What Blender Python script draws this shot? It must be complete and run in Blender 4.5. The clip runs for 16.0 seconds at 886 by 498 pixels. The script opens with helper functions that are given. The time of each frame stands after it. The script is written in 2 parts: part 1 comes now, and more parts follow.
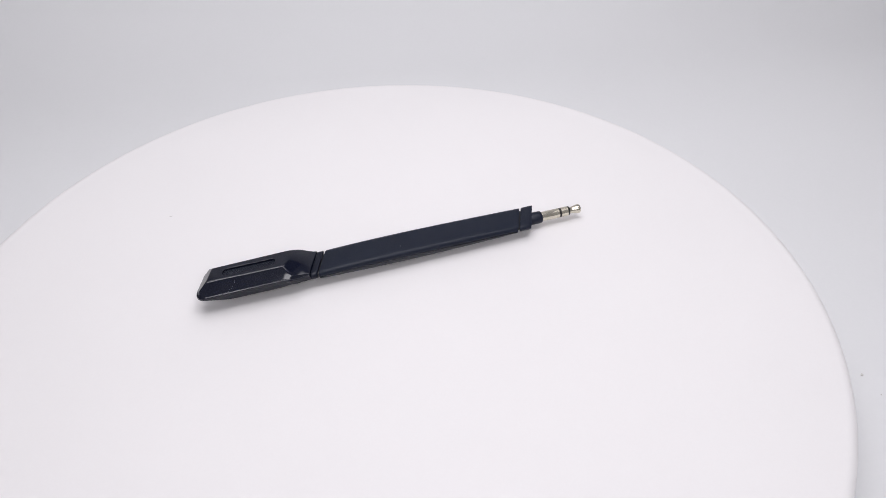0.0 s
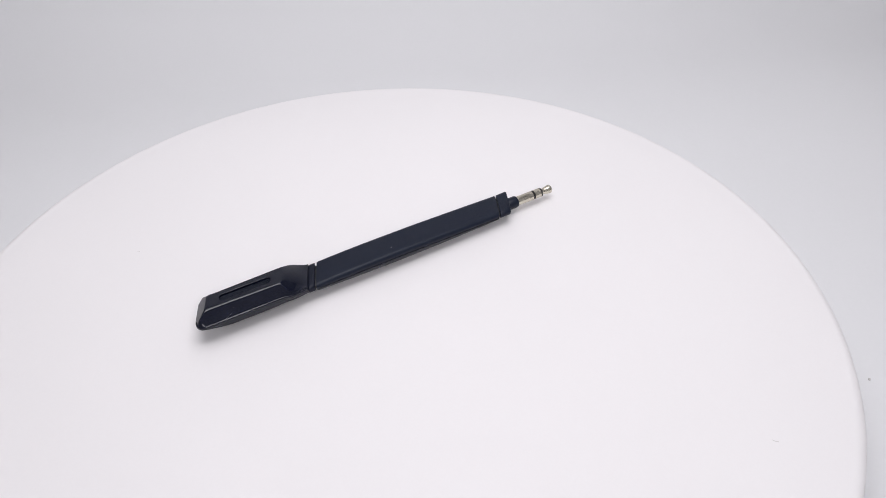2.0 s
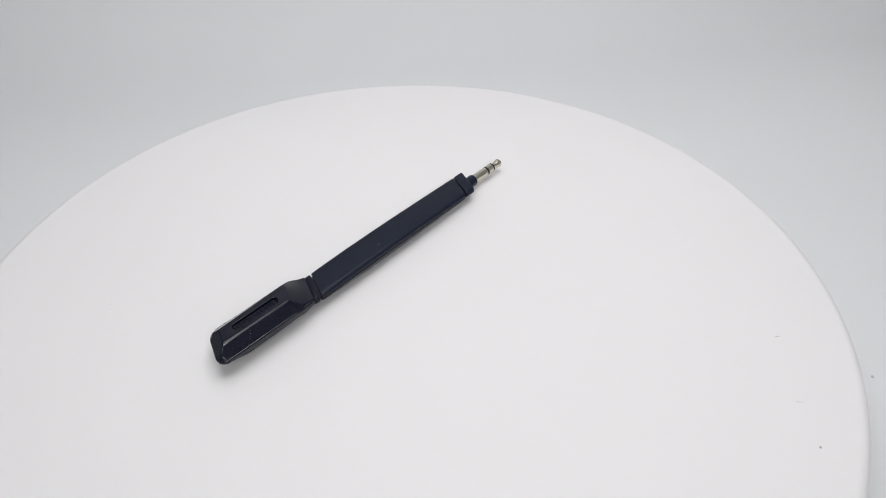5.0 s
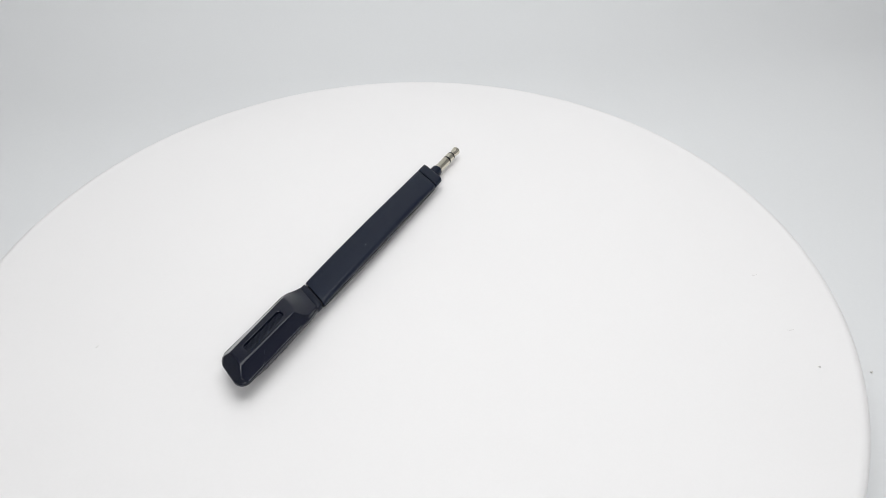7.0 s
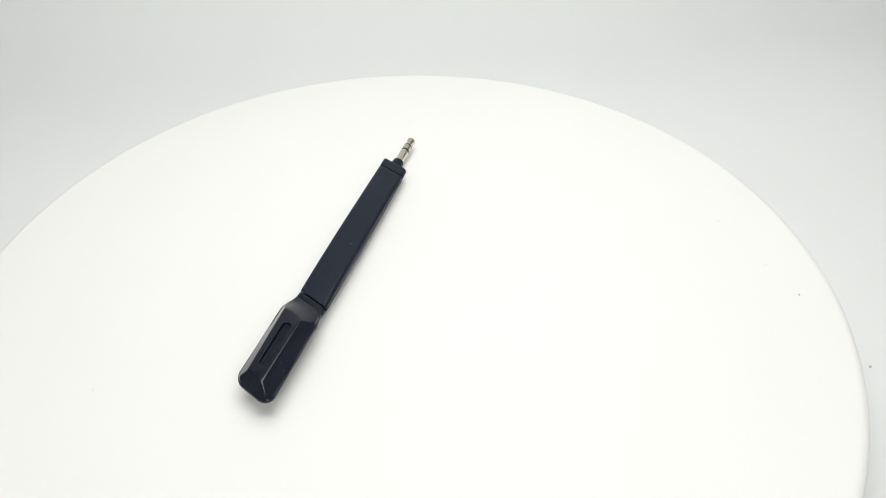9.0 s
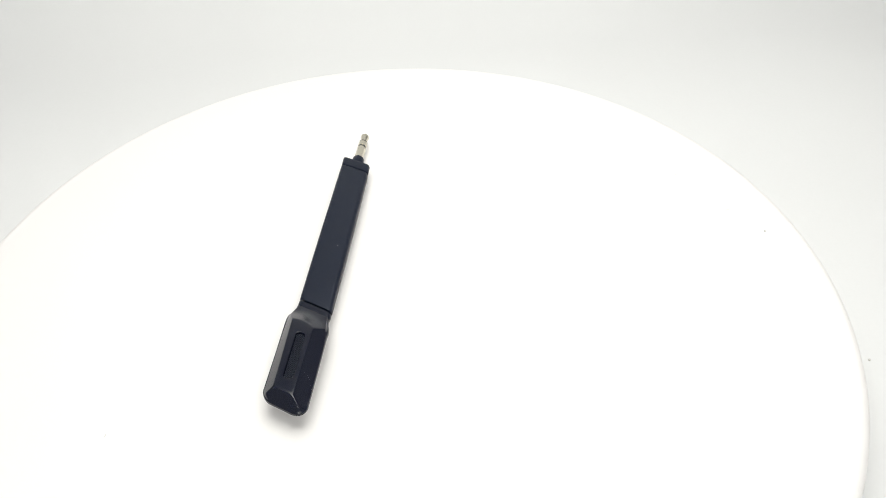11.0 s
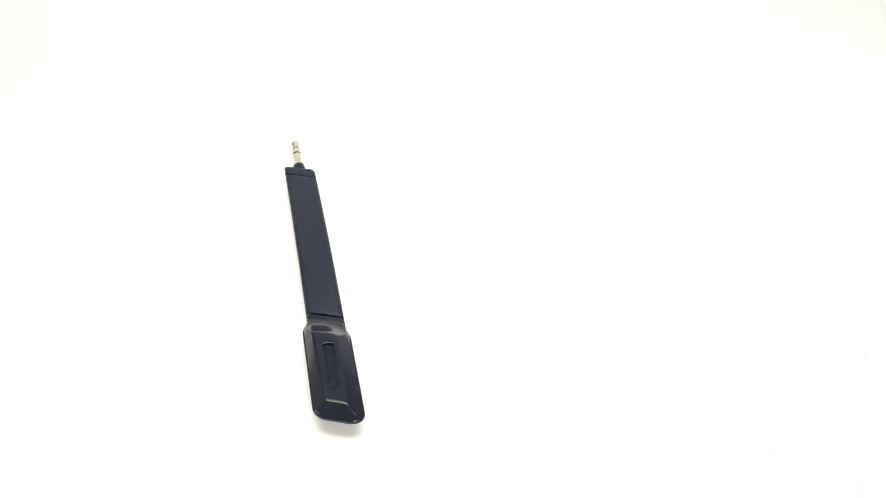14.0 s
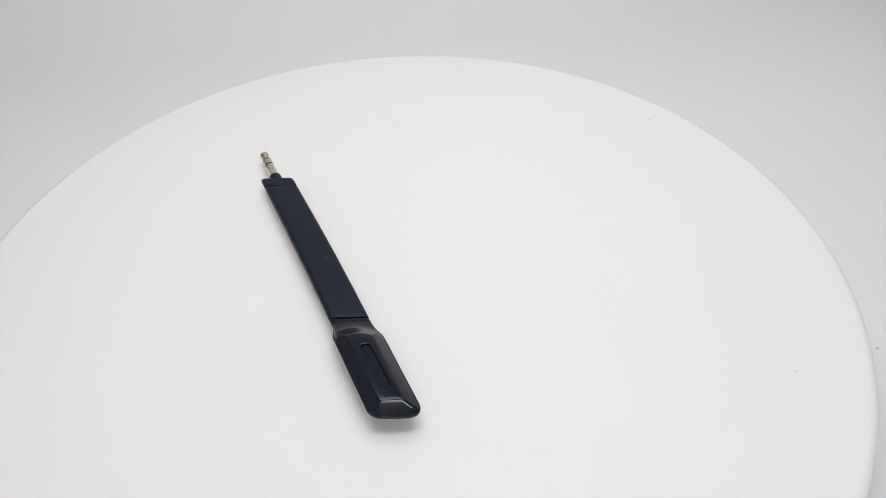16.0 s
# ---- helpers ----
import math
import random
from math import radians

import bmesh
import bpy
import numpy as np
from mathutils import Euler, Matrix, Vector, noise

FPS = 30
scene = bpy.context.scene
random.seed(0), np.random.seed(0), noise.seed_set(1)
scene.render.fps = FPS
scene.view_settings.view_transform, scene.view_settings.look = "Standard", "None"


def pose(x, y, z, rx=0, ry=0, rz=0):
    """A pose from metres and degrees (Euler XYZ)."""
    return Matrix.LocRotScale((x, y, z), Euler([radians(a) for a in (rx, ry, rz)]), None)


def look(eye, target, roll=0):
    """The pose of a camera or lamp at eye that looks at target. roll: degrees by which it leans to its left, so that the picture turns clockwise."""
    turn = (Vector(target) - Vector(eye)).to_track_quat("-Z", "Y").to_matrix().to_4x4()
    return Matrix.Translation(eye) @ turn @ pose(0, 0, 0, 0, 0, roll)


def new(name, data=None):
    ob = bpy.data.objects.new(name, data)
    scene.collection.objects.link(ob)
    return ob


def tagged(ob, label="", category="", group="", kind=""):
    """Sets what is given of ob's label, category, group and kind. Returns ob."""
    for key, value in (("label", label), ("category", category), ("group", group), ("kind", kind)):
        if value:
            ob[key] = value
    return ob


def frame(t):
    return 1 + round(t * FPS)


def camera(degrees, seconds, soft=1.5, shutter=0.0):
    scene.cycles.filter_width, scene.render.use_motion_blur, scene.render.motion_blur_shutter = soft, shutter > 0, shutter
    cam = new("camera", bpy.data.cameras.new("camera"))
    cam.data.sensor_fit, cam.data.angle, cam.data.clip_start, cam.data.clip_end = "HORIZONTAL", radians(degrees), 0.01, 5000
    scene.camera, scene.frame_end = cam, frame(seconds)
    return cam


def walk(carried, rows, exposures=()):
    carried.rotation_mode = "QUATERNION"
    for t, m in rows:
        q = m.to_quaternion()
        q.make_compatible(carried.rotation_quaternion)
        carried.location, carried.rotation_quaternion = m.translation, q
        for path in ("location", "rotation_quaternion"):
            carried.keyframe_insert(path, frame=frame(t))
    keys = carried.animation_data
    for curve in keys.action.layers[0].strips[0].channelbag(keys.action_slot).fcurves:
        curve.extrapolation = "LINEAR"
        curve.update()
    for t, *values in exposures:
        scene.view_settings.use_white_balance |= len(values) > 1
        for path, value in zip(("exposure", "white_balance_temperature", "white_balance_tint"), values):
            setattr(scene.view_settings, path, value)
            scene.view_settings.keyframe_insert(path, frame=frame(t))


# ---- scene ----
cam = camera(58.0, 16.0, soft=0.6)
walk(cam, [
    (0.0, pose(0.00062, -0.18991, 0.19560, 48.109, 0.946, -7.050)),
    (0.5, pose(0.00048, -0.19029, 0.19537, 48.338, 0.992, -6.768)),
    (1.0, pose(0.00031, -0.19030, 0.19496, 48.548, 1.062, -6.756)),
    (1.5, pose(0.00022, -0.19014, 0.19460, 48.619, 1.116, -6.793)),
    (2.0, pose(0.00060, -0.19007, 0.19423, 48.524, 1.064, -6.702)),
    (2.5, pose(0.00068, -0.19029, 0.19422, 48.471, 1.058, -6.635)),
    (3.0, pose(0.00062, -0.19062, 0.19459, 48.546, 1.068, -6.485)),
    (3.5, pose(0.00062, -0.19099, 0.19510, 48.590, 1.054, -6.154)),
    (4.0, pose(-0.00000, -0.19180, 0.19561, 48.514, 1.050, -6.119)),
    (6.5, pose(-0.00078, -0.19309, 0.19657, 48.090, 1.028, -6.199)),
    (7.0, pose(-0.00090, -0.19328, 0.19634, 48.095, 1.056, -6.229)),
    (7.5, pose(-0.00062, -0.19332, 0.19609, 48.064, 1.050, -6.158)),
    (8.0, pose(-0.00044, -0.19337, 0.19603, 47.923, 1.044, -6.173)),
    (8.5, pose(-0.00029, -0.19314, 0.19592, 47.816, 1.070, -6.195)),
    (9.0, pose(-0.00008, -0.19271, 0.19572, 47.673, 1.037, -6.204)),
    (11.5, pose(-0.00005, -0.19147, 0.19507, 47.054, 1.032, -6.501)),
    (12.0, pose(0.00005, -0.19116, 0.19516, 46.842, 0.971, -6.566)),
    (12.5, pose(0.00033, -0.19088, 0.19514, 46.639, 0.892, -6.563)),
    (13.0, pose(0.00050, -0.19085, 0.19493, 46.618, 0.853, -6.524)),
    (13.5, pose(0.00025, -0.19102, 0.19511, 46.729, 0.886, -6.615)),
    (14.0, pose(0.00025, -0.19087, 0.19507, 46.672, 0.885, -6.644)),
    (14.5, pose(-0.00033, -0.19080, 0.19516, 46.481, 0.994, -6.488)),
    (15.0, pose(-0.00050, -0.19063, 0.19491, 46.311, 1.142, -6.319)),
    (15.5, pose(-0.00078, -0.19048, 0.19457, 46.386, 1.272, -6.324)),
    (16.0, pose(-0.00079, -0.19090, 0.19455, 46.416, 1.338, -6.320)),
], exposures=[
    (0.0, 0.07, 6400, 15),
    (2.0, 0.06, 6400, 15),
    (2.5, -0.18, 6420, 15),
    (3.5, -0.15, 6420, 12),
    (6.5, 0.05, 6460, 9),
    (7.0, 0.10, 6450, 8),
    (8.0, 0.22, 6480, 6),
    (9.0, 0.31, 6660, 4),
    (11.5, 0.68, 6800, 6),
    (12.5, 1.12, 6900, 5),
    (13.5, 1.2, 7000, 4),
    (14.0, 1.0, 7000, 3),
    (14.5, 0.72, 7000, 2),
    (15.0, 0.32, 6800, 2),
    (15.5, 0.17, 6600, 7),
    (16.0, 0.0, 6530, 9),
])

# ---- light: two lamp panels under the roof of an added white tent, an added fill lamp before it, and a dim room ----
world = bpy.data.worlds.new("world")
scene.world = world
world.use_nodes = True
world.node_tree.nodes["Background"].inputs[0].default_value = (0.97, 0.98, 1.0, 1)
world.node_tree.nodes["Background"].inputs[1].default_value = 0.27


def area_lamp(name, m, sx, sy, watts, colour):
    data = bpy.data.lights.new(name, "AREA")
    data.shape, data.size, data.size_y, data.energy, data.color = "RECTANGLE", sx, sy, watts, colour
    ob = new(name, data)
    ob.matrix_world = m
    return ob


LAMP_X, LAMP_W = 0.03, 0.34
LAMP_ROWS = ((-0.07, 0.445, 0, 0.10, 0.78), (0.12, 0.395, 22, 0.22, 0.55))     # place, height, tilt to the back, depth, watts
for lamp_y, lamp_z, tilt, depth, watts in LAMP_ROWS:
    area_lamp("panel_light", pose(LAMP_X, lamp_y, lamp_z, tilt), LAMP_W, depth, watts, (1.0, 1.0, 1.0))
# Added fill from the front, out of view: weakens shadows on the camera side.
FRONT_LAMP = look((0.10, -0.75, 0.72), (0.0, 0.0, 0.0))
area_lamp("front_fill_light", FRONT_LAMP, 0.60, 0.24, 2.8, (1.0, 1.0, 1.0))


# ---- materials ----
def nodes_of(name):
    mat = bpy.data.materials.new(name)
    mat.use_nodes = True
    nt = mat.node_tree
    return mat, nt, nt.nodes["Principled BSDF"]


def surface(name, colour, rough, metal=0.0, coat=0.0, vary=0.06, grain=4000.0, patch=60.0, bump=0.05, bump_scale=None, spec=0.5, rough_vary=0.08):
    """A plain surface with fine grain, broad patches and a small relief."""
    mat, nt, bsdf = nodes_of(name)
    N, L = nt.nodes.new, nt.links.new
    co = N("ShaderNodeTexCoord")
    fine, broad = N("ShaderNodeTexNoise"), N("ShaderNodeTexNoise")
    fine.inputs["Scale"].default_value, fine.inputs["Detail"].default_value = grain, 3
    broad.inputs["Scale"].default_value, broad.inputs["Detail"].default_value = patch, 4
    L(co.outputs["Object"], fine.inputs["Vector"])
    L(co.outputs["Object"], broad.inputs["Vector"])
    mix = N("ShaderNodeMath")
    mix.operation = "ADD"
    L(fine.outputs[0], mix.inputs[0])
    L(broad.outputs[0], mix.inputs[1])
    ramp = N("ShaderNodeMapRange")
    ramp.inputs[1].default_value, ramp.inputs[2].default_value = 0.6, 1.4
    ramp.inputs[3].default_value, ramp.inputs[4].default_value = 1 - vary, 1 + vary
    L(mix.outputs[0], ramp.inputs[0])
    tint = N("ShaderNodeVectorMath")
    tint.operation = "SCALE"
    tint.inputs[0].default_value = colour
    L(ramp.outputs[0], tint.inputs["Scale"])
    L(tint.outputs[0], bsdf.inputs["Base Color"])
    rr = N("ShaderNodeMapRange")
    rr.inputs[1].default_value, rr.inputs[2].default_value = 0.3, 0.7
    rr.inputs[3].default_value, rr.inputs[4].default_value = max(0.02, rough - rough_vary), min(1, rough + rough_vary)
    L(broad.outputs[0], rr.inputs[0])
    L(rr.outputs[0], bsdf.inputs["Roughness"])
    bsdf.inputs["Metallic"].default_value = metal
    bsdf.inputs["Coat Weight"].default_value = coat
    bsdf.inputs["Specular IOR Level"].default_value = spec
    if bump:
        rel = N("ShaderNodeTexNoise")
        rel.inputs["Scale"].default_value, rel.inputs["Detail"].default_value = bump_scale or grain, 2
        L(co.outputs["Object"], rel.inputs["Vector"])
        bp = N("ShaderNodeBump")
        bp.inputs["Strength"].default_value, bp.inputs["Distance"].default_value = bump, 0.0003
        L(rel.outputs[0], bp.inputs["Height"])
        L(bp.outputs[0], bsdf.inputs["Normal"])
    return mat


M_SHEET = surface("white_backdrop_sheet", (0.728, 0.73, 0.738), 0.7, vary=0.012, grain=900, patch=9, bump=0.03)
M_WALL = surface("white_box_lining", (0.78, 0.785, 0.79), 0.6, vary=0.02, grain=600, patch=6, bump=0.05)
M_DISC = surface("warm_white_platter", (0.82, 0.80, 0.80), 0.5, vary=0.01, grain=1500, patch=14, bump=0.03, spec=0.3)
# Grey for the unseen side walls, darkened so the head's flanks reflect less.
M_SIDE = surface("unseen_side_wall_greyed", (0.36, 0.36, 0.365), 0.8, vary=0.03, grain=900, patch=8, bump=0.05)
M_BASE = surface("white_abs", (0.75, 0.75, 0.75), 0.4, vary=0.02)
M_SOFT = surface("matte_navy_black_plastic", (0.0036, 0.0072, 0.0195), 0.40, spec=0.28, vary=0.10, grain=6000, patch=120, bump=0.18, bump_scale=9000)
M_GLOSS = surface("glossy_navy_black_plastic", (0.0022, 0.0036, 0.0125), 0.12, vary=0.06, grain=3000, patch=150, bump=0.0, rough_vary=0.03, spec=0.5)
M_HULL = surface("satin_navy_black_plastic", (0.005, 0.007, 0.016), 0.33, vary=0.08, grain=4000, patch=120, bump=0.03, spec=0.22)
M_UNDER = surface("polished_navy_black_plastic", (0.004, 0.006, 0.016), 0.22, vary=0.08, grain=4000, patch=120, bump=0.02, spec=0.42)
M_MESH = surface("black_woven_mesh", (0.012, 0.015, 0.025), 0.42, vary=0.15, grain=9000, bump=0.1, spec=0.35)
M_CORE = surface("black_inner_plastic", (0.006, 0.006, 0.008), 0.5, vary=0.05)
M_NICKEL = surface("nickel_plated_contact", (0.66, 0.62, 0.52), 0.2, metal=1.0, vary=0.03, grain=3000, patch=400, bump=0.02)
M_BAND = surface("black_insulator", (0.012, 0.012, 0.012), 0.35, vary=0.05)
M_DUST = surface("grey_dust", (0.56, 0.54, 0.52), 0.9, vary=0.3, grain=4000)
M_LINT = surface("pale_lint", (0.32, 0.32, 0.34), 0.8, vary=0.1)
M_LED = surface("lamp_housing", (0.6, 0.6, 0.6), 0.4, metal=0.6)


# ---- mesh helpers ----
def part(name, bm, material, parent=None, label="", crease=32.0):
    """Links a bmesh as one mesh object, smooth but for edges sharper than crease degrees."""
    bmesh.ops.recalc_face_normals(bm, faces=bm.faces)
    for f in bm.faces:
        f.smooth = True
    for e in bm.edges:
        e.smooth = len(e.link_faces) == 2 and e.calc_face_angle(0) < radians(crease)
    me = bpy.data.meshes.new(name)
    bm.to_mesh(me)
    bm.free()
    me.materials.append(material)
    ob = new(name, me)
    if parent:
        ob.parent = parent
    if label:
        tagged(ob, label)
    return ob


def loft(sections, bm=None, cap_start=True, cap_end=True, skip=None, closed=True):
    """Joins loops of equal length. skip(i, j) leaves a face out."""
    bm = bm or bmesh.new()
    rings = [[bm.verts.new(p) for p in s] for s in sections]
    n = len(rings[0])
    for i in range(len(rings) - 1):
        for j in range(n if closed else n - 1):
            if skip and skip(i, j):
                continue
            k = (j + 1) % n
            bm.faces.new((rings[i][j], rings[i][k], rings[i + 1][k], rings[i + 1][j]))
    if cap_start:
        bm.faces.new(rings[0][::-1])
    if cap_end:
        bm.faces.new(rings[-1])
    return bm


def lathe(profile, n=40, bm=None):
    """Turns (along, radius) about the x axis."""
    secs = [[(x, r * math.cos(2 * math.pi * k / n), r * math.sin(2 * math.pi * k / n)) for k in range(n)] for x, r in profile]
    return loft(secs, bm)


def turned(profile, n=160):
    """Turns (radius, z) about the z axis; the ends are closed."""
    secs = [[(r * math.cos(2 * math.pi * k / n), r * math.sin(2 * math.pi * k / n), z) for k in range(n)] for r, z in profile]
    return loft(secs)


def slab(x0, x1, y0, y1, z0, z1):
    bm = bmesh.new()
    bmesh.ops.create_cube(bm, size=1)
    for v in bm.verts:
        v.co = ((x0 + x1) / 2 + v.co.x * (x1 - x0), (y0 + y1) / 2 + v.co.y * (y1 - y0), (z0 + z1) / 2 + v.co.z * (z1 - z0))
    return bm


# ---- setting ----
TABLE = -0.025
FRONT, BACK, HALF, TOP = -0.45, 0.325, 0.36, 0.40
BEND = 0.12


def make_sheet():
    """The white sheet: flat on the table, then swept up behind."""
    prof = [(FRONT, TABLE), (-0.2, TABLE), (0.0, TABLE), (BACK - BEND, TABLE)]
    prof += [(BACK - BEND + BEND * math.sin(a), TABLE + BEND - BEND * math.cos(a)) for a in (radians(90 * k / 24) for k in range(1, 25))]
    prof += [(BACK, TOP)]
    bm = bmesh.new()
    loop = [(y, z) for y, z in prof] + [(y + 0.002, z - 0.002) for y, z in reversed(prof)]
    loft([[(x, y, z) for y, z in loop] for x in (-HALF + 0.004, HALF - 0.004)], bm)
    ob = part("ground_sheet", bm, M_SHEET)
    return tagged(ob, "seamless white backdrop sheet curving up behind the turntable", "backdrop", kind="structure")


make_sheet()
# Unseen tent, added to shape bounced light and the microphone's reflections.
TENT_FRONT, TENT_TOP = -0.14, 0.46
for nm, box, label, kind in (
    ("table_top", (-0.8, 0.8, -1.4, 0.6, TABLE - 0.05, TABLE - 0.004), "plain white table top under the backdrop sheet", "table"),
    ("wall_west", (-HALF - 0.006, -HALF, TENT_FRONT, BACK + 0.02, TABLE - 0.003, TENT_TOP), "unseen side wall of the added tent, greyed to darken reflections", "wall"),
    ("wall_east", (HALF, HALF + 0.006, TENT_FRONT, BACK + 0.02, TABLE - 0.003, TENT_TOP), "unseen side wall of the added tent, greyed to darken reflections", "wall"),
    ("wall_north", (-HALF, HALF, BACK + 0.008, BACK + 0.014, TABLE - 0.003, TENT_TOP), "unseen white back wall of the added tent", "wall"),
    ("ceiling", (-HALF - 0.006, HALF + 0.006, TENT_FRONT, BACK + 0.02, TENT_TOP + 0.002, TENT_TOP + 0.008), "unseen white roof of the added tent, for bounced light", "ceiling"),
):
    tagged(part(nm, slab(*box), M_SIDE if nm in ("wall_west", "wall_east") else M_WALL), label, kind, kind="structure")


def make_lamp_panel(y, z, tilt, depth):
    """One lamp panel that hangs by two rods under the roof of the tent."""
    lamp = tagged(new("lamp_panel"), "flat lamp panel hung under the roof of the white photo tent", "lamp", "lamp panels under the roof")
    w, d = LAMP_W / 2 + 0.01, depth / 2 + 0.01
    box = slab(-w, w, -d, d, 0.003, 0.012)
    bmesh.ops.transform(box, matrix=pose(LAMP_X, y, z, tilt), verts=box.verts)
    part("housing", box, M_LED, lamp)
    for side in (-1, 1):
        x = LAMP_X + side * 0.12
        part("rod", slab(x - 0.003, x + 0.003, y - 0.003, y + 0.003, z + 0.008, TENT_TOP + 0.004), M_LED, lamp)
    return lamp


for lamp_y, lamp_z, tilt, depth, watts in LAMP_ROWS:
    make_lamp_panel(lamp_y, lamp_z, tilt, depth)


def make_fill_lamp():
    """The added fill lamp before the turntable, unseen behind the camera."""
    lamp = tagged(new("added_fill_lamp"), "added rectangular fill lamp before the turntable, out of view", "lamp")
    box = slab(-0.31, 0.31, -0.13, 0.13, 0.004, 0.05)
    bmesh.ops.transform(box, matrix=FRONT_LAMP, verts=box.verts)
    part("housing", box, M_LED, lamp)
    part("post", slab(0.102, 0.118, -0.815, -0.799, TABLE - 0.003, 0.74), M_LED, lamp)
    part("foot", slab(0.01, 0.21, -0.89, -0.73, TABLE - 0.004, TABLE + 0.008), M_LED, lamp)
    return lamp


make_fill_lamp()

# ---- turntable ----
R = 0.1511
SPIN0, SPEED = -8.58, 6.129


def angle(t):
    return SPIN0 + SPEED * t - 0.657 * (t / 16) ** 2 + 0.0


turntable = tagged(new("turntable"), "round warm-white motorised turntable with a smooth plain platter", "turntable")
turntable.location = (0, 0, TABLE)
ED = 0.004
H = -TABLE
platter = part("platter", turned(
    [(0.001, H - 0.014), (R - 0.010, H - 0.014), (R - 0.002, H - 0.013), (R, H - 0.010)]
    + [(R - ED + ED * math.cos(radians(a)), H - ED + ED * math.sin(radians(a))) for a in range(0, 91, 10)]
    + [(0.08, H), (0.001, H)], 256), M_DISC, turntable, "smooth warm-white round platter with a rounded rim")
part("base", turned([(0.001, 0), (0.128, 0), (0.132, 0.002), (0.132, 0.009), (0.128, 0.0108), (0.001, 0.0108)], 128), M_BASE, turntable, "low white plastic turntable base")


# ---- microphone: x along the boom to the plug, y across, z up, millimetres ----
SHEAR = 0.43
MM = 0.001


def sk(u, v, z):
    """A point of the slanted body, in metres."""
    return ((u + SHEAR * v) * MM, v * MM, z * MM)


def lerp(a, b, t):
    return a + (b - a) * max(0.0, min(1.0, t))


def smooth(a, b, x, x0, x1):
    t = max(0.0, min(1.0, (x - x0) / (x1 - x0)))
    return a + (b - a) * t * t * (3 - 2 * t)


FRONT_U, BACK_U = -57.2, -18.3
OFF = 0.35       # the slot and rim lie a little off the boom's axis, the flat top more


def rim_width(u):
    """Half width of the head's sides, narrowing over the shoulders to the neck."""
    return smooth(7.2, 5.75, u, -25.0, -18.6)


def rim_half(u, side=0):
    """Half width of the rim; its front corners are rounded, the near one (side -1) more."""
    r = {-1: 4.8, 0: 3.8, 1: 3.2}[side]
    d = u - FRONT_U
    return rim_width(u) - (r - math.sqrt(max(0.0, r * r - (r - d) ** 2)) if d < r else 0.0)


def rim_z(u):
    return smooth(7.7, 6.35, u, -28, -19)


def rim_centre(u):
    return lerp(OFF, 0.0, (u + 26) / 7)


def top_edge(u):
    """Half width and offset of the flat top along the head."""
    t = (u + 53.5) / 24.1
    return smooth(lerp(3.25, 3.75, t), 4.85, u, -28.2, -20.5), smooth(lerp(0.55, 0.70, t), 0.1, u, -27.0, -19.5)


def soft_min(a, b, k):
    return 0.5 * (a + b - math.sqrt((a - b) ** 2 + k * k))


def deck_z(u, v):
    """Height of the top: flat, then a slope with a rounded upper edge down to the neck."""
    slope = 11.45 - 0.58 * (u + 27.0 + 0.06 * (v - 0.9 * max(0.0, min(1.0, (-20 - u) / 7))) ** 2)
    return -soft_min(-soft_min(11.4, slope, 0.22), -7.2, 1.8)


ROUND = 0.24     # how softly the head's planes meet


def head_z(u, v, inward=9.0, bend=0.0):
    """Height of the head at a point that lies so far inward of its rim: top, slope, two flanks and the front bevel, with soft edges.
    bend: how far the rim there is a rounded corner."""
    z = deck_z(u, v)
    lip = min(rim_z(u) + 0.6, z - 0.12)
    wt, ot = top_edge(u)
    for side in (-1, 1):
        outer, inner = rim_centre(u) + side * (rim_width(u) - 0.4), ot + side * wt
        z = soft_min(z, lip + max(0.0, (v - outer) / (inner - outer)) * (11.4 - lip), ROUND)
    z = soft_min(z, lip + max(0.0, (u - FRONT_U - 0.3) / 3.3) * (11.4 - lip), ROUND)
    if bend > 0:
        z = soft_min(z, lip + max(0.0, inward - 0.4) * 2.0 + 3.0 * (1 - bend), 0.2)
    if inward < 0.45:
        z -= 0.62 * (1 - math.sqrt(max(0.0, 1 - (1 - inward / 0.45) ** 2)))
    return z


S0, S1, SW = -48.9, -31.3, 1.5
SLOT_R, SLOT_LEAN = 1.25, 0.22


def slot_half(u):
    d = min(u - S0, S1 - u)
    if d < 0:
        return 0.0
    return SW - SLOT_R + math.sqrt(max(0.0, SLOT_R ** 2 - (SLOT_R - min(d, SLOT_R)) ** 2))


def corner(cu, cv, r, a0, a1, n):
    """Points of a rounded corner, from the angle a0 to a1."""
    return [(cu + r * math.cos(radians(lerp(a0, a1, k / n))), cv + r * math.sin(radians(lerp(a0, a1, k / n)))) for k in range(n + 1)]


def run(p, q, n):
    """Points between p and q, without the ends."""
    return [(lerp(p[0], q[0], k / n), lerp(p[1], q[1], k / n)) for k in range(1, n)]


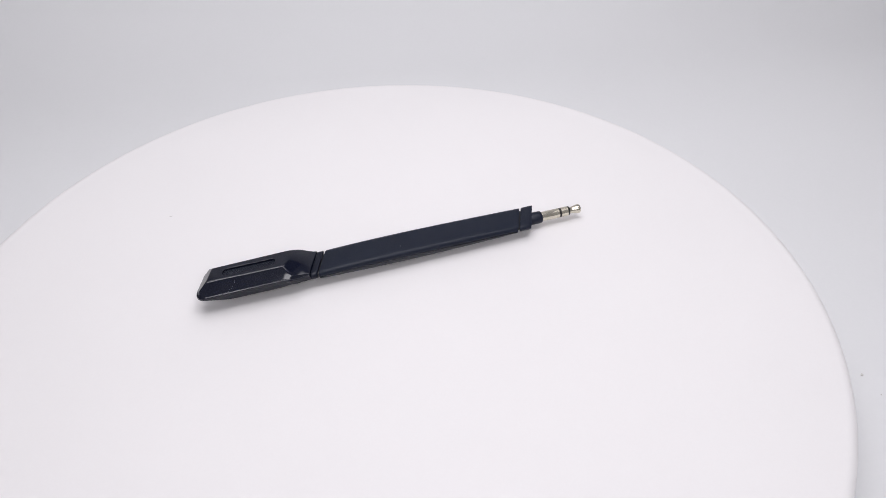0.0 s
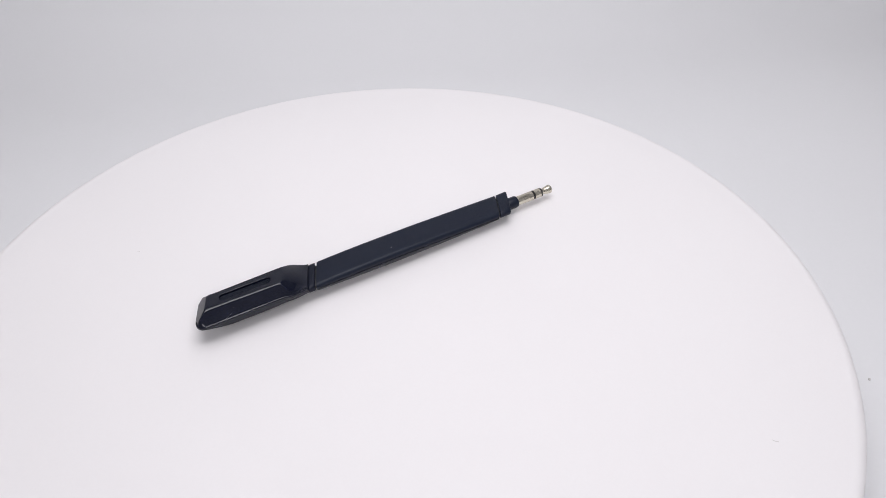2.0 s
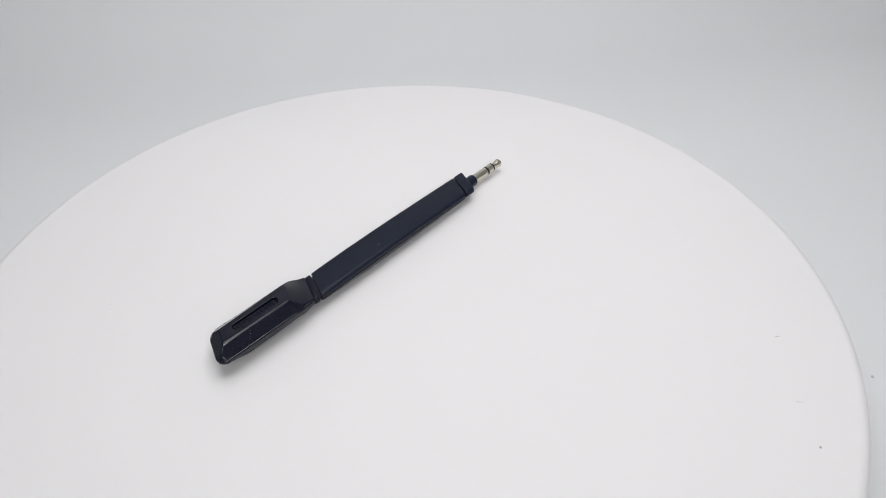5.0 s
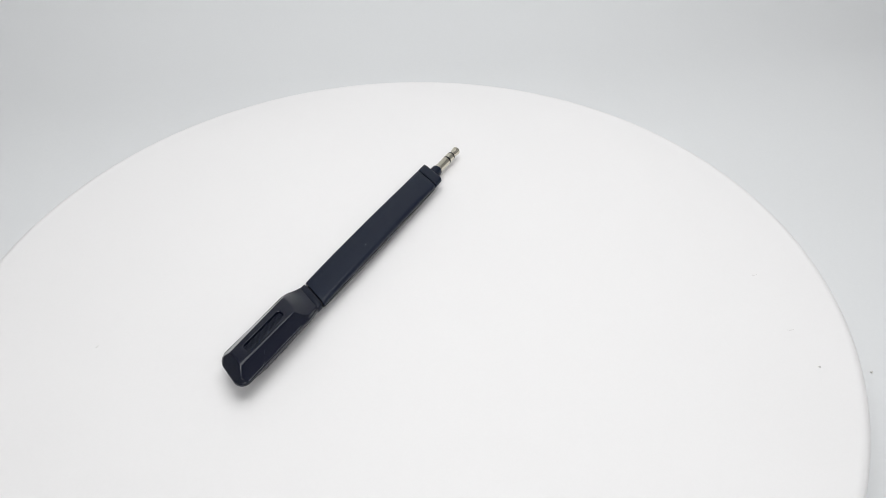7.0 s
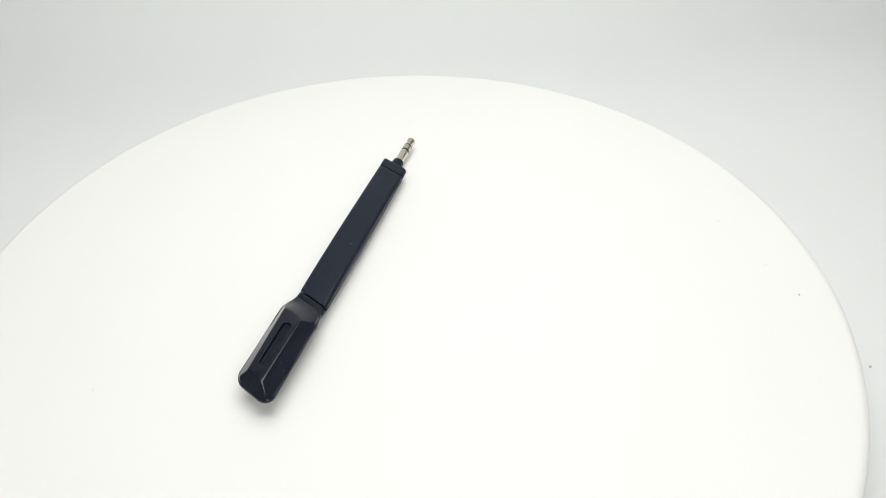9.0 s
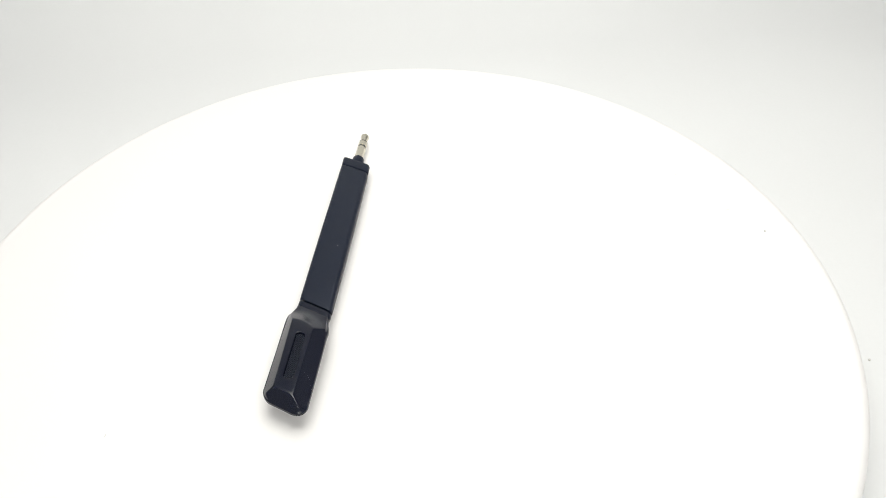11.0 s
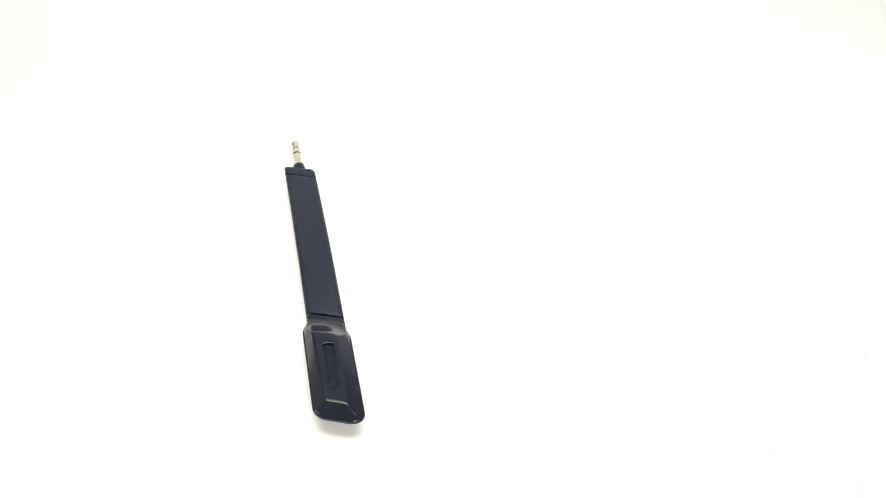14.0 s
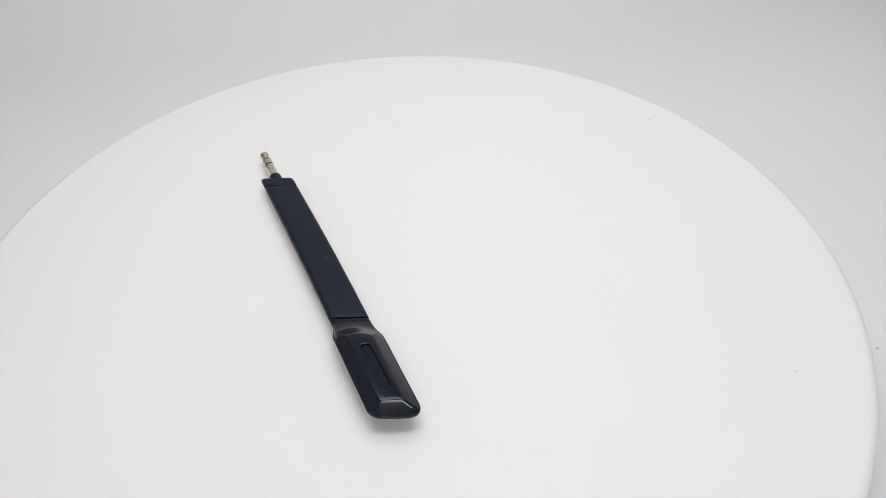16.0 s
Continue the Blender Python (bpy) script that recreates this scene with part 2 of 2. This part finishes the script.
def head_outline(sides=110, ends=26, bends=14):
    """The rim seen from above, and the slot's edge with as many points."""
    def side_of(s):
        us = [lerp(BACK_U, FRONT_U + (4.8 if s < 0 else 3.2), k / sides) for k in range(sides + 1)]
        return [(u, rim_centre(u) + s * rim_width(u)) for u in us]
    near, far = side_of(-1), side_of(1)
    w = rim_width(FRONT_U)
    arc_a = corner(FRONT_U + 4.8, OFF - w + 4.8, 4.8, 270, 180, bends)
    arc_b = corner(FRONT_U + 3.2, OFF + w - 3.2, 3.2, 180, 90, bends)
    rim = near + arc_a[1:] + run(arc_a[-1], arc_b[0], ends) + arc_b[:-1] + far[::-1] + run(far[0], near[0], ends + 2 * bends)
    lo, hi, r = OFF - SW, OFF + SW, SLOT_R
    na, nb = [(lerp(S1 - r, S0 + r, k / sides), lo) for k in range(sides + 1)], [(lerp(S1 - r, S0 + r, k / sides), hi) for k in range(sides + 1)]
    sa, sb = corner(S0 + r, lo + r, r, 270, 180, bends), corner(S0 + r, hi - r, r, 180, 90, bends)
    ra, rb = corner(S1 - r, hi - r, r, 90, 0, bends), corner(S1 - r, lo + r, r, 0, -90, bends)
    slot = na + sa[1:] + run(sa[-1], sb[0], ends) + sb[:-1] + nb[::-1] + ra[1:] + run(ra[-1], rb[0], ends) + rb[:-1]
    turn = [min(1.0, 1.7 * math.sin(math.pi * k / bends)) for k in range(bends + 1)]
    bent = [0.0] * len(near) + turn[1:] + [0.0] * (ends - 1) + turn[:-1]
    bent += [0.0] * (len(rim) - len(bent))
    return rim, [(u - SLOT_LEAN * (v - OFF), v) for u, v in slot], bent


def make_head(mic):
    rim, slot, bent = head_outline()
    rings = [[] for _ in range(65)]
    for (ru, rv), (su, sv), bend in zip(rim, slot, bent):
        span = math.hypot(su - ru, sv - rv)
        near = (0.0, 0.02, 0.05, 0.09, 0.14, 0.20, 0.27, 0.35, 0.45, 0.56, 0.70)
        cuts = [d / span for d in near]
        last = 1 - 0.26 / span
        cuts += [lerp(cuts[-1], last, k / 49) for k in range(1, 50)]
        zr = rim_z(ru)
        tu, tv = ru + (su - ru) * 0.5 / span, rv + (sv - rv) * 0.5 / span
        pts = [(tu, tv, zr - 0.5), (ru, rv, zr - 0.42)]
        pts += [(ru + (su - ru) * c, rv + (sv - rv) * c, head_z(ru + (su - ru) * c, rv + (sv - rv) * c, c * span, bend)) for c in cuts]
        zs = head_z(su, sv)
        c = 1 - 0.07 / span
        pts += [(ru + (su - ru) * c, rv + (sv - rv) * c, zs - 0.05), (su, sv, zs - 0.2), (su, sv, zs - 1.0)]
        for ring, p in zip(rings, pts):
            ring.append(sk(*p))
    part("head_shell", loft(rings, cap_start=True, cap_end=True), M_GLOSS, mic, "glossy navy-black bevelled microphone capsule housing", crease=60)
    # the woven mesh in the slot: slanted threads over finer crossing ones
    bm = bmesh.new()
    for lean, pitch, size, top in ((0.62, 0.56, 0.21, 10.93), (-0.8, 0.85, 0.16, 10.84)):
        u = S0 - 2.0
        while u < S1 + 2.0:
            line = [(u + lean * v, OFF + v) for v in (lerp(-SW, SW, k / 24) for k in range(25))]
            line = [(a, b) for a, b in line if abs(b - OFF) < slot_half(a + SLOT_LEAN * (b - OFF)) - 0.02]
            if len(line) > 2:
                ends = (line[0], line[-1])
                loft([[sk(a - size, b, top - 0.16), sk(a - 0.5 * size, b, top - 0.04), sk(a, b, top), sk(a + 0.5 * size, b, top - 0.04), sk(a + size, b, top - 0.16)] for a, b in ends], bm)
            u += pitch
    part("grille", bm, M_MESH, mic, "black woven mesh grille sunk in the slot")


def hull_bottom(u):
    if u < -45:
        return lerp(7.0, 0.05, min(1.0, (u - FRONT_U - 0.2) / 11.0) ** 0.7)
    return smooth(0.0, 2.1, u, -33, -18.5)


def make_hull(mic):
    us = [FRONT_U + d for d in (0.25, 0.35, 0.5, 0.75, 1.1, 1.6, 2.3, 3.0, 4.2, 6.0, 8.0, 10.0)] + [-45.0, -40.0, -36.0, -33.0, -30.0, -27.0, -25.0, -23.0, -21.0, -19.5, BACK_U]
    secs = []
    for u in us:
        zr, zb = rim_z(u) - 0.5, hull_bottom(u)
        zb = min(zb, zr - 0.15)
        oc = lerp(OFF, 0.0, (u + 26) / 7)
        deep = max(0.05, min(1.0, (zr - zb) / 1.5))
        loop = []
        for side in (-1, 1):
            wr = rim_half(u, side) - 0.40
            wk = max(0.3, min(wr - 0.7 * deep, 5.6))
            zk = lerp(zb, zr, 0.56)
            wb = max(0.25, min(lerp(1.6, 2.7, zb / 2.1), wk - 0.5 * deep))
            half = [(wr - 0.2, zr + 0.04), (wr, zr - 0.1 * deep), (wr - 0.08, zr - 0.4 * deep), (wk + 0.15 * deep, zk + 0.45 * deep), (wk, zk), (lerp(wk, wb, 0.85), lerp(zk, zb, 0.8)), (wb - 0.1, zb + 0.06 * deep), (0.15, zb)]
            row = [(oc + side * v, z) for v, z in half]
            loop += row if side < 0 else row[::-1]
        secs.append([sk(u, v, z) for v, z in loop])
    part("lower_shell", loft(secs), M_HULL, mic, "satin navy-black keel-shaped lower housing")


def bow(u):
    return math.sin(math.pi * max(0, min(1, (u + 15) / 73.5)) ** 0.8)


def arm_loop(u, upper, grow=0.0, top=None):
    """Section of the boom: its flat soft-edged top shell, or the tapered shell below the seam."""
    zt = lerp(7.25, 6.42, (u + 15) / 73) + 0.8 * bow(u)
    zs = lerp(5.35, 4.8, (u + 15) / 73) + 0.5 * bow(u)
    zb = 2.1 + 0.2 * bow(u)
    w = lerp(5.8, 5.7, (u + 15) / 73) + grow
    off = 0.7 * max(0.0, (u + 15) / 73) ** 2
    if upper == "top":
        half = [(w - 0.6, zs + 0.05), (w - 0.03, zs + 0.05), (w, zs + 0.2), (w, zt - 1.2), (w - 0.14, zt - 0.7), (w - 0.48, zt - 0.3), (w - 1.0, zt - 0.07), (w - 1.7, zt), (0.2, zt + 0.03)]
    elif upper == "low":
        d = 0.45 + 1.15 * bow(u)
        half = [(0.2, zb), (2.2, zb), (3.0, zb + 0.2), (w - 0.75, zs - 0.85 - d), (w - 0.35, zs - 0.5 - d), (w - 0.16, zs - 0.2 - d), (w - 0.06, zs - 0.55), (w - 0.06, zs - 0.38), (w - 0.2, zs - 0.25), (w - 0.8, zs - 0.25)]
    else:
        half = [(0.2, zb), (2.0, zb), (2.6, zb + 0.2), (w - 0.45, zs - 0.7), (w - 0.05, zs - 0.1), (w, zs + 0.2), (w, zt - 1.2), (w - 0.14, zt - 0.7), (w - 0.48, zt - 0.3), (w - 1.0, zt - 0.07), (w - 1.7, zt), (0.2, zt + 0.03)]
    loop = [(-v, z) for v, z in half] + [(v, z) for v, z in reversed(half)]
    return [sk(u, v + off, z) for v, z in loop]


def scaled_ends(a, b, steps, kind):
    """Stations from a to b with slightly shrunk end loops, so that the ends are rounded."""
    us = [a, a + 0.12, a + 0.35] + [lerp(a + 0.35, b - 0.35, k / steps) for k in range(1, steps)] + [b - 0.35, b - 0.12, b]
    secs = []
    for k, u in enumerate(us):
        loop = arm_loop(u, kind)
        d = min(u - a, b - u)
        s = 0.945 if d < 0.01 else (0.982 if d < 0.2 else 1.0)
        if s < 1:
            c = [sum(p[i] for p in loop) / len(loop) for i in range(3)]
            loop = [(c[0] + (p[0] - c[0]) * s, c[1] + (p[1] - c[1]) * s, c[2] + (p[2] - c[2]) * (1 - (1 - s) * 1.6)) for p in loop]
        secs.append(loop)
    return loft(secs)


def make_microphone():
    mic = tagged(new("boom_microphone"), "navy-black headset boom microphone with silver plug on the turntable", "microphone")
    make_head(mic)
    make_hull(mic)
    part("neck_ring", scaled_ends(-18.25, -15.95, 2, "all"), M_HULL, mic, "narrow black collar between head and boom")
    part("boom_top", scaled_ends(-15.25, 58.4, 36, "top"), M_SOFT, mic, "matte navy-black flat boom")
    part("boom_underside", scaled_ends(-15.15, 58.3, 36, "low"), M_UNDER, mic, "satin black tapered underside of the boom")
    core = []
    for u in (-19.5, -15.0, 0.0, 20.0, 40.0, 58.0, 60.0):
        loop = arm_loop(u, "all", grow=-0.9)
        c = [sum(p[i] for p in loop) / len(loop) for i in range(3)]
        core.append([(p[0], p[1], c[2] + (p[2] - c[2]) * 0.5) for p in loop])
    part("inner_core", loft(core), M_CORE, mic, "black core seen in the joints")
    part("end_cap", scaled_ends(58.95, 63.55, 3, "all"), M_SOFT, mic, "matte navy-black end cap")
    za = 4.1

    def axial(name, profile, mat, label):
        bm = lathe([(x * MM, r * MM) for x, r in profile], 40)
        bmesh.ops.translate(bm, verts=bm.verts, vec=(0, 0.85 * MM, za * MM))
        part(name, bm, mat, mic, label)

    axial("collar", [(62.5, 2.0), (63.0, 2.3), (67.0, 2.3), (67.5, 2.2), (67.75, 1.95), (67.85, 1.2)], M_SOFT, "round black strain collar")
    axial("plug_sleeve", [(67.4, 1.8), (68.0, 1.86), (68.3, 1.8), (74.75, 1.8), (74.9, 1.7)], M_NICKEL, "nickel-plated plug sleeve")
    axial("insulator_band", [(74.85, 1.2), (74.9, 1.75), (75.55, 1.75), (75.6, 1.2)], M_BAND, "black plastic insulating ring")
    axial("plug_ring", [(75.5, 1.4), (75.62, 1.8), (78.3, 1.8), (78.42, 1.4)], M_NICKEL, "nickel-plated plug ring")
    axial("insulator_band", [(78.35, 1.1), (78.4, 1.75), (79.0, 1.72), (79.1, 1.1)], M_BAND, "black plastic insulating ring")
    axial("plug_tip", [(79.0, 1.6), (79.3, 1.36), (79.7, 1.22), (80.2, 1.24), (81.6, 1.52), (82.7, 1.74), (83.1, 1.70), (83.45, 1.45), (83.65, 1.0), (83.75, 0.4)], M_NICKEL, "flared nickel-plated plug tip")
    zd = lerp(7.25, 6.42, 27.6 / 73) + 0.8 * bow(12.6)
    dot = bmesh.new()
    bmesh.ops.create_icosphere(dot, subdivisions=2, radius=0.00017)
    for v in dot.verts:
        v.co = (v.co.x * 1.3 + 12.6 * MM, v.co.y - 2.0 * MM, v.co.z * 0.35 + (zd + 0.06) * MM)
    for hair in (((-27.6, 6.0), (-27.2, 5.3), (-26.9, 4.9), (-27.1, 4.4), (-26.8, 3.9)),
                 ((-45.2, -3.5), (-45.7, -4.5), (-46.6, -5.3), (-48.0, -6.1), (-49.8, -6.6))):
        pts = [Vector(sk(x - SHEAR * v, v, head_z(x - SHEAR * v, v) + 0.06)) for x, v in hair]
        bm = loft([[(p.x + 0.000007 * math.cos(b), p.y + 0.000008 * math.sin(b), p.z + 0.000007 * math.sin(b)) for b in (0, 2.1, 4.2)] for p in pts])
        part("stray_hair", bm, M_LINT, mic, "fine pale hair stuck to the housing")
    part("pale_fleck", dot, M_LINT, mic, "pale fleck on the boom")
    return mic


microphone = make_microphone()
MIC_TURN = 19.4
MIC_AT = (-0.022 * math.sin(radians(MIC_TURN)), 0.022 * math.cos(radians(MIC_TURN)))


# ---- dust and lint ----
def fibre(name, length, radius, bend, mat, label, seed):
    """A short curled fibre lying flat, a thin tube."""
    rnd = random.Random(seed)
    pts, a = [], -bend / 2
    x = y = 0.0
    for k in range(7):
        pts.append((x, y, radius * (1.0 + 0.6 * rnd.random())))
        x += length / 6 * math.cos(a)
        y += length / 6 * math.sin(a)
        a += bend / 6
    secs = []
    for k, (px, py, pz) in enumerate(pts):
        r = radius * (0.55 if k in (0, 6) else 1)
        secs.append([(px - length / 2, py + r * math.cos(b), pz + r * math.sin(b)) for b in (radians(60 * q) for q in range(6))])
    return tagged(part(name, loft(secs), mat), label, "lint")


def speck(name, size, mat, label, seed):
    rnd = random.Random(seed)
    bm = bmesh.new()
    bmesh.ops.create_icosphere(bm, subdivisions=2, radius=size / 2)
    for v in bm.verts:
        v.co *= 0.75 + 0.5 * rnd.random()
        v.co.z *= 0.6
    low = min(v.co.z for v in bm.verts)
    bmesh.ops.translate(bm, verts=bm.verts, vec=(0, 0, -low))
    return tagged(part(name, bm, mat), label, "dust")


RIDERS = []      # things carried round by the platter: object, place on it, own turn
RIDERS.append((microphone, (MIC_AT[0], MIC_AT[1], 0.0), MIC_TURN))
for k, (x, y, ln, turn) in enumerate(((0.1028, -0.0734, 0.0020, -25), (0.0893, -0.0960, 0.0026, -30), (-0.0860, 0.0483, 0.0012, 20))):
    RIDERS.append((fibre("lint_fibre", ln, 0.00007, 0.9, M_DUST, "tiny grey lint fibre on the white platter", k), (x, y, 0.0), turn))
for k, (x, y, s) in enumerate(((0.0819, -0.1107, 0.0007), (-0.0522, -0.1174, 0.0006))):
    RIDERS.append((speck("dust_speck", s, M_DUST, "tiny dark dust speck on the white platter", k), (x, y, 0.0), 40 * k))

for x, y, s in ((0.1633, -0.0312, 0.0010), (0.1655, -0.0400, 0.0005)):
    sp = speck("dust_speck", s, M_DUST, "tiny dark dust speck on the white sheet", 9)
    sp.location = (x, y, TABLE)


def motions():
    """The platter turns steadily; what lies on it goes round with it."""
    times = [float(k) for k in range(17)]
    walk(platter, [(t, pose(*(Matrix.Rotation(radians(angle(t)), 3, "Z") @ Vector((-0.0006, -0.0013, 0.0))), 0, 0, angle(t))) for t in times])
    for ob, at, turn in RIDERS:
        walk(ob, [(t, pose(*(Matrix.Rotation(radians(angle(t)), 3, "Z") @ Vector(at)), 0, 0, angle(t) + turn)) for t in times])


motions()
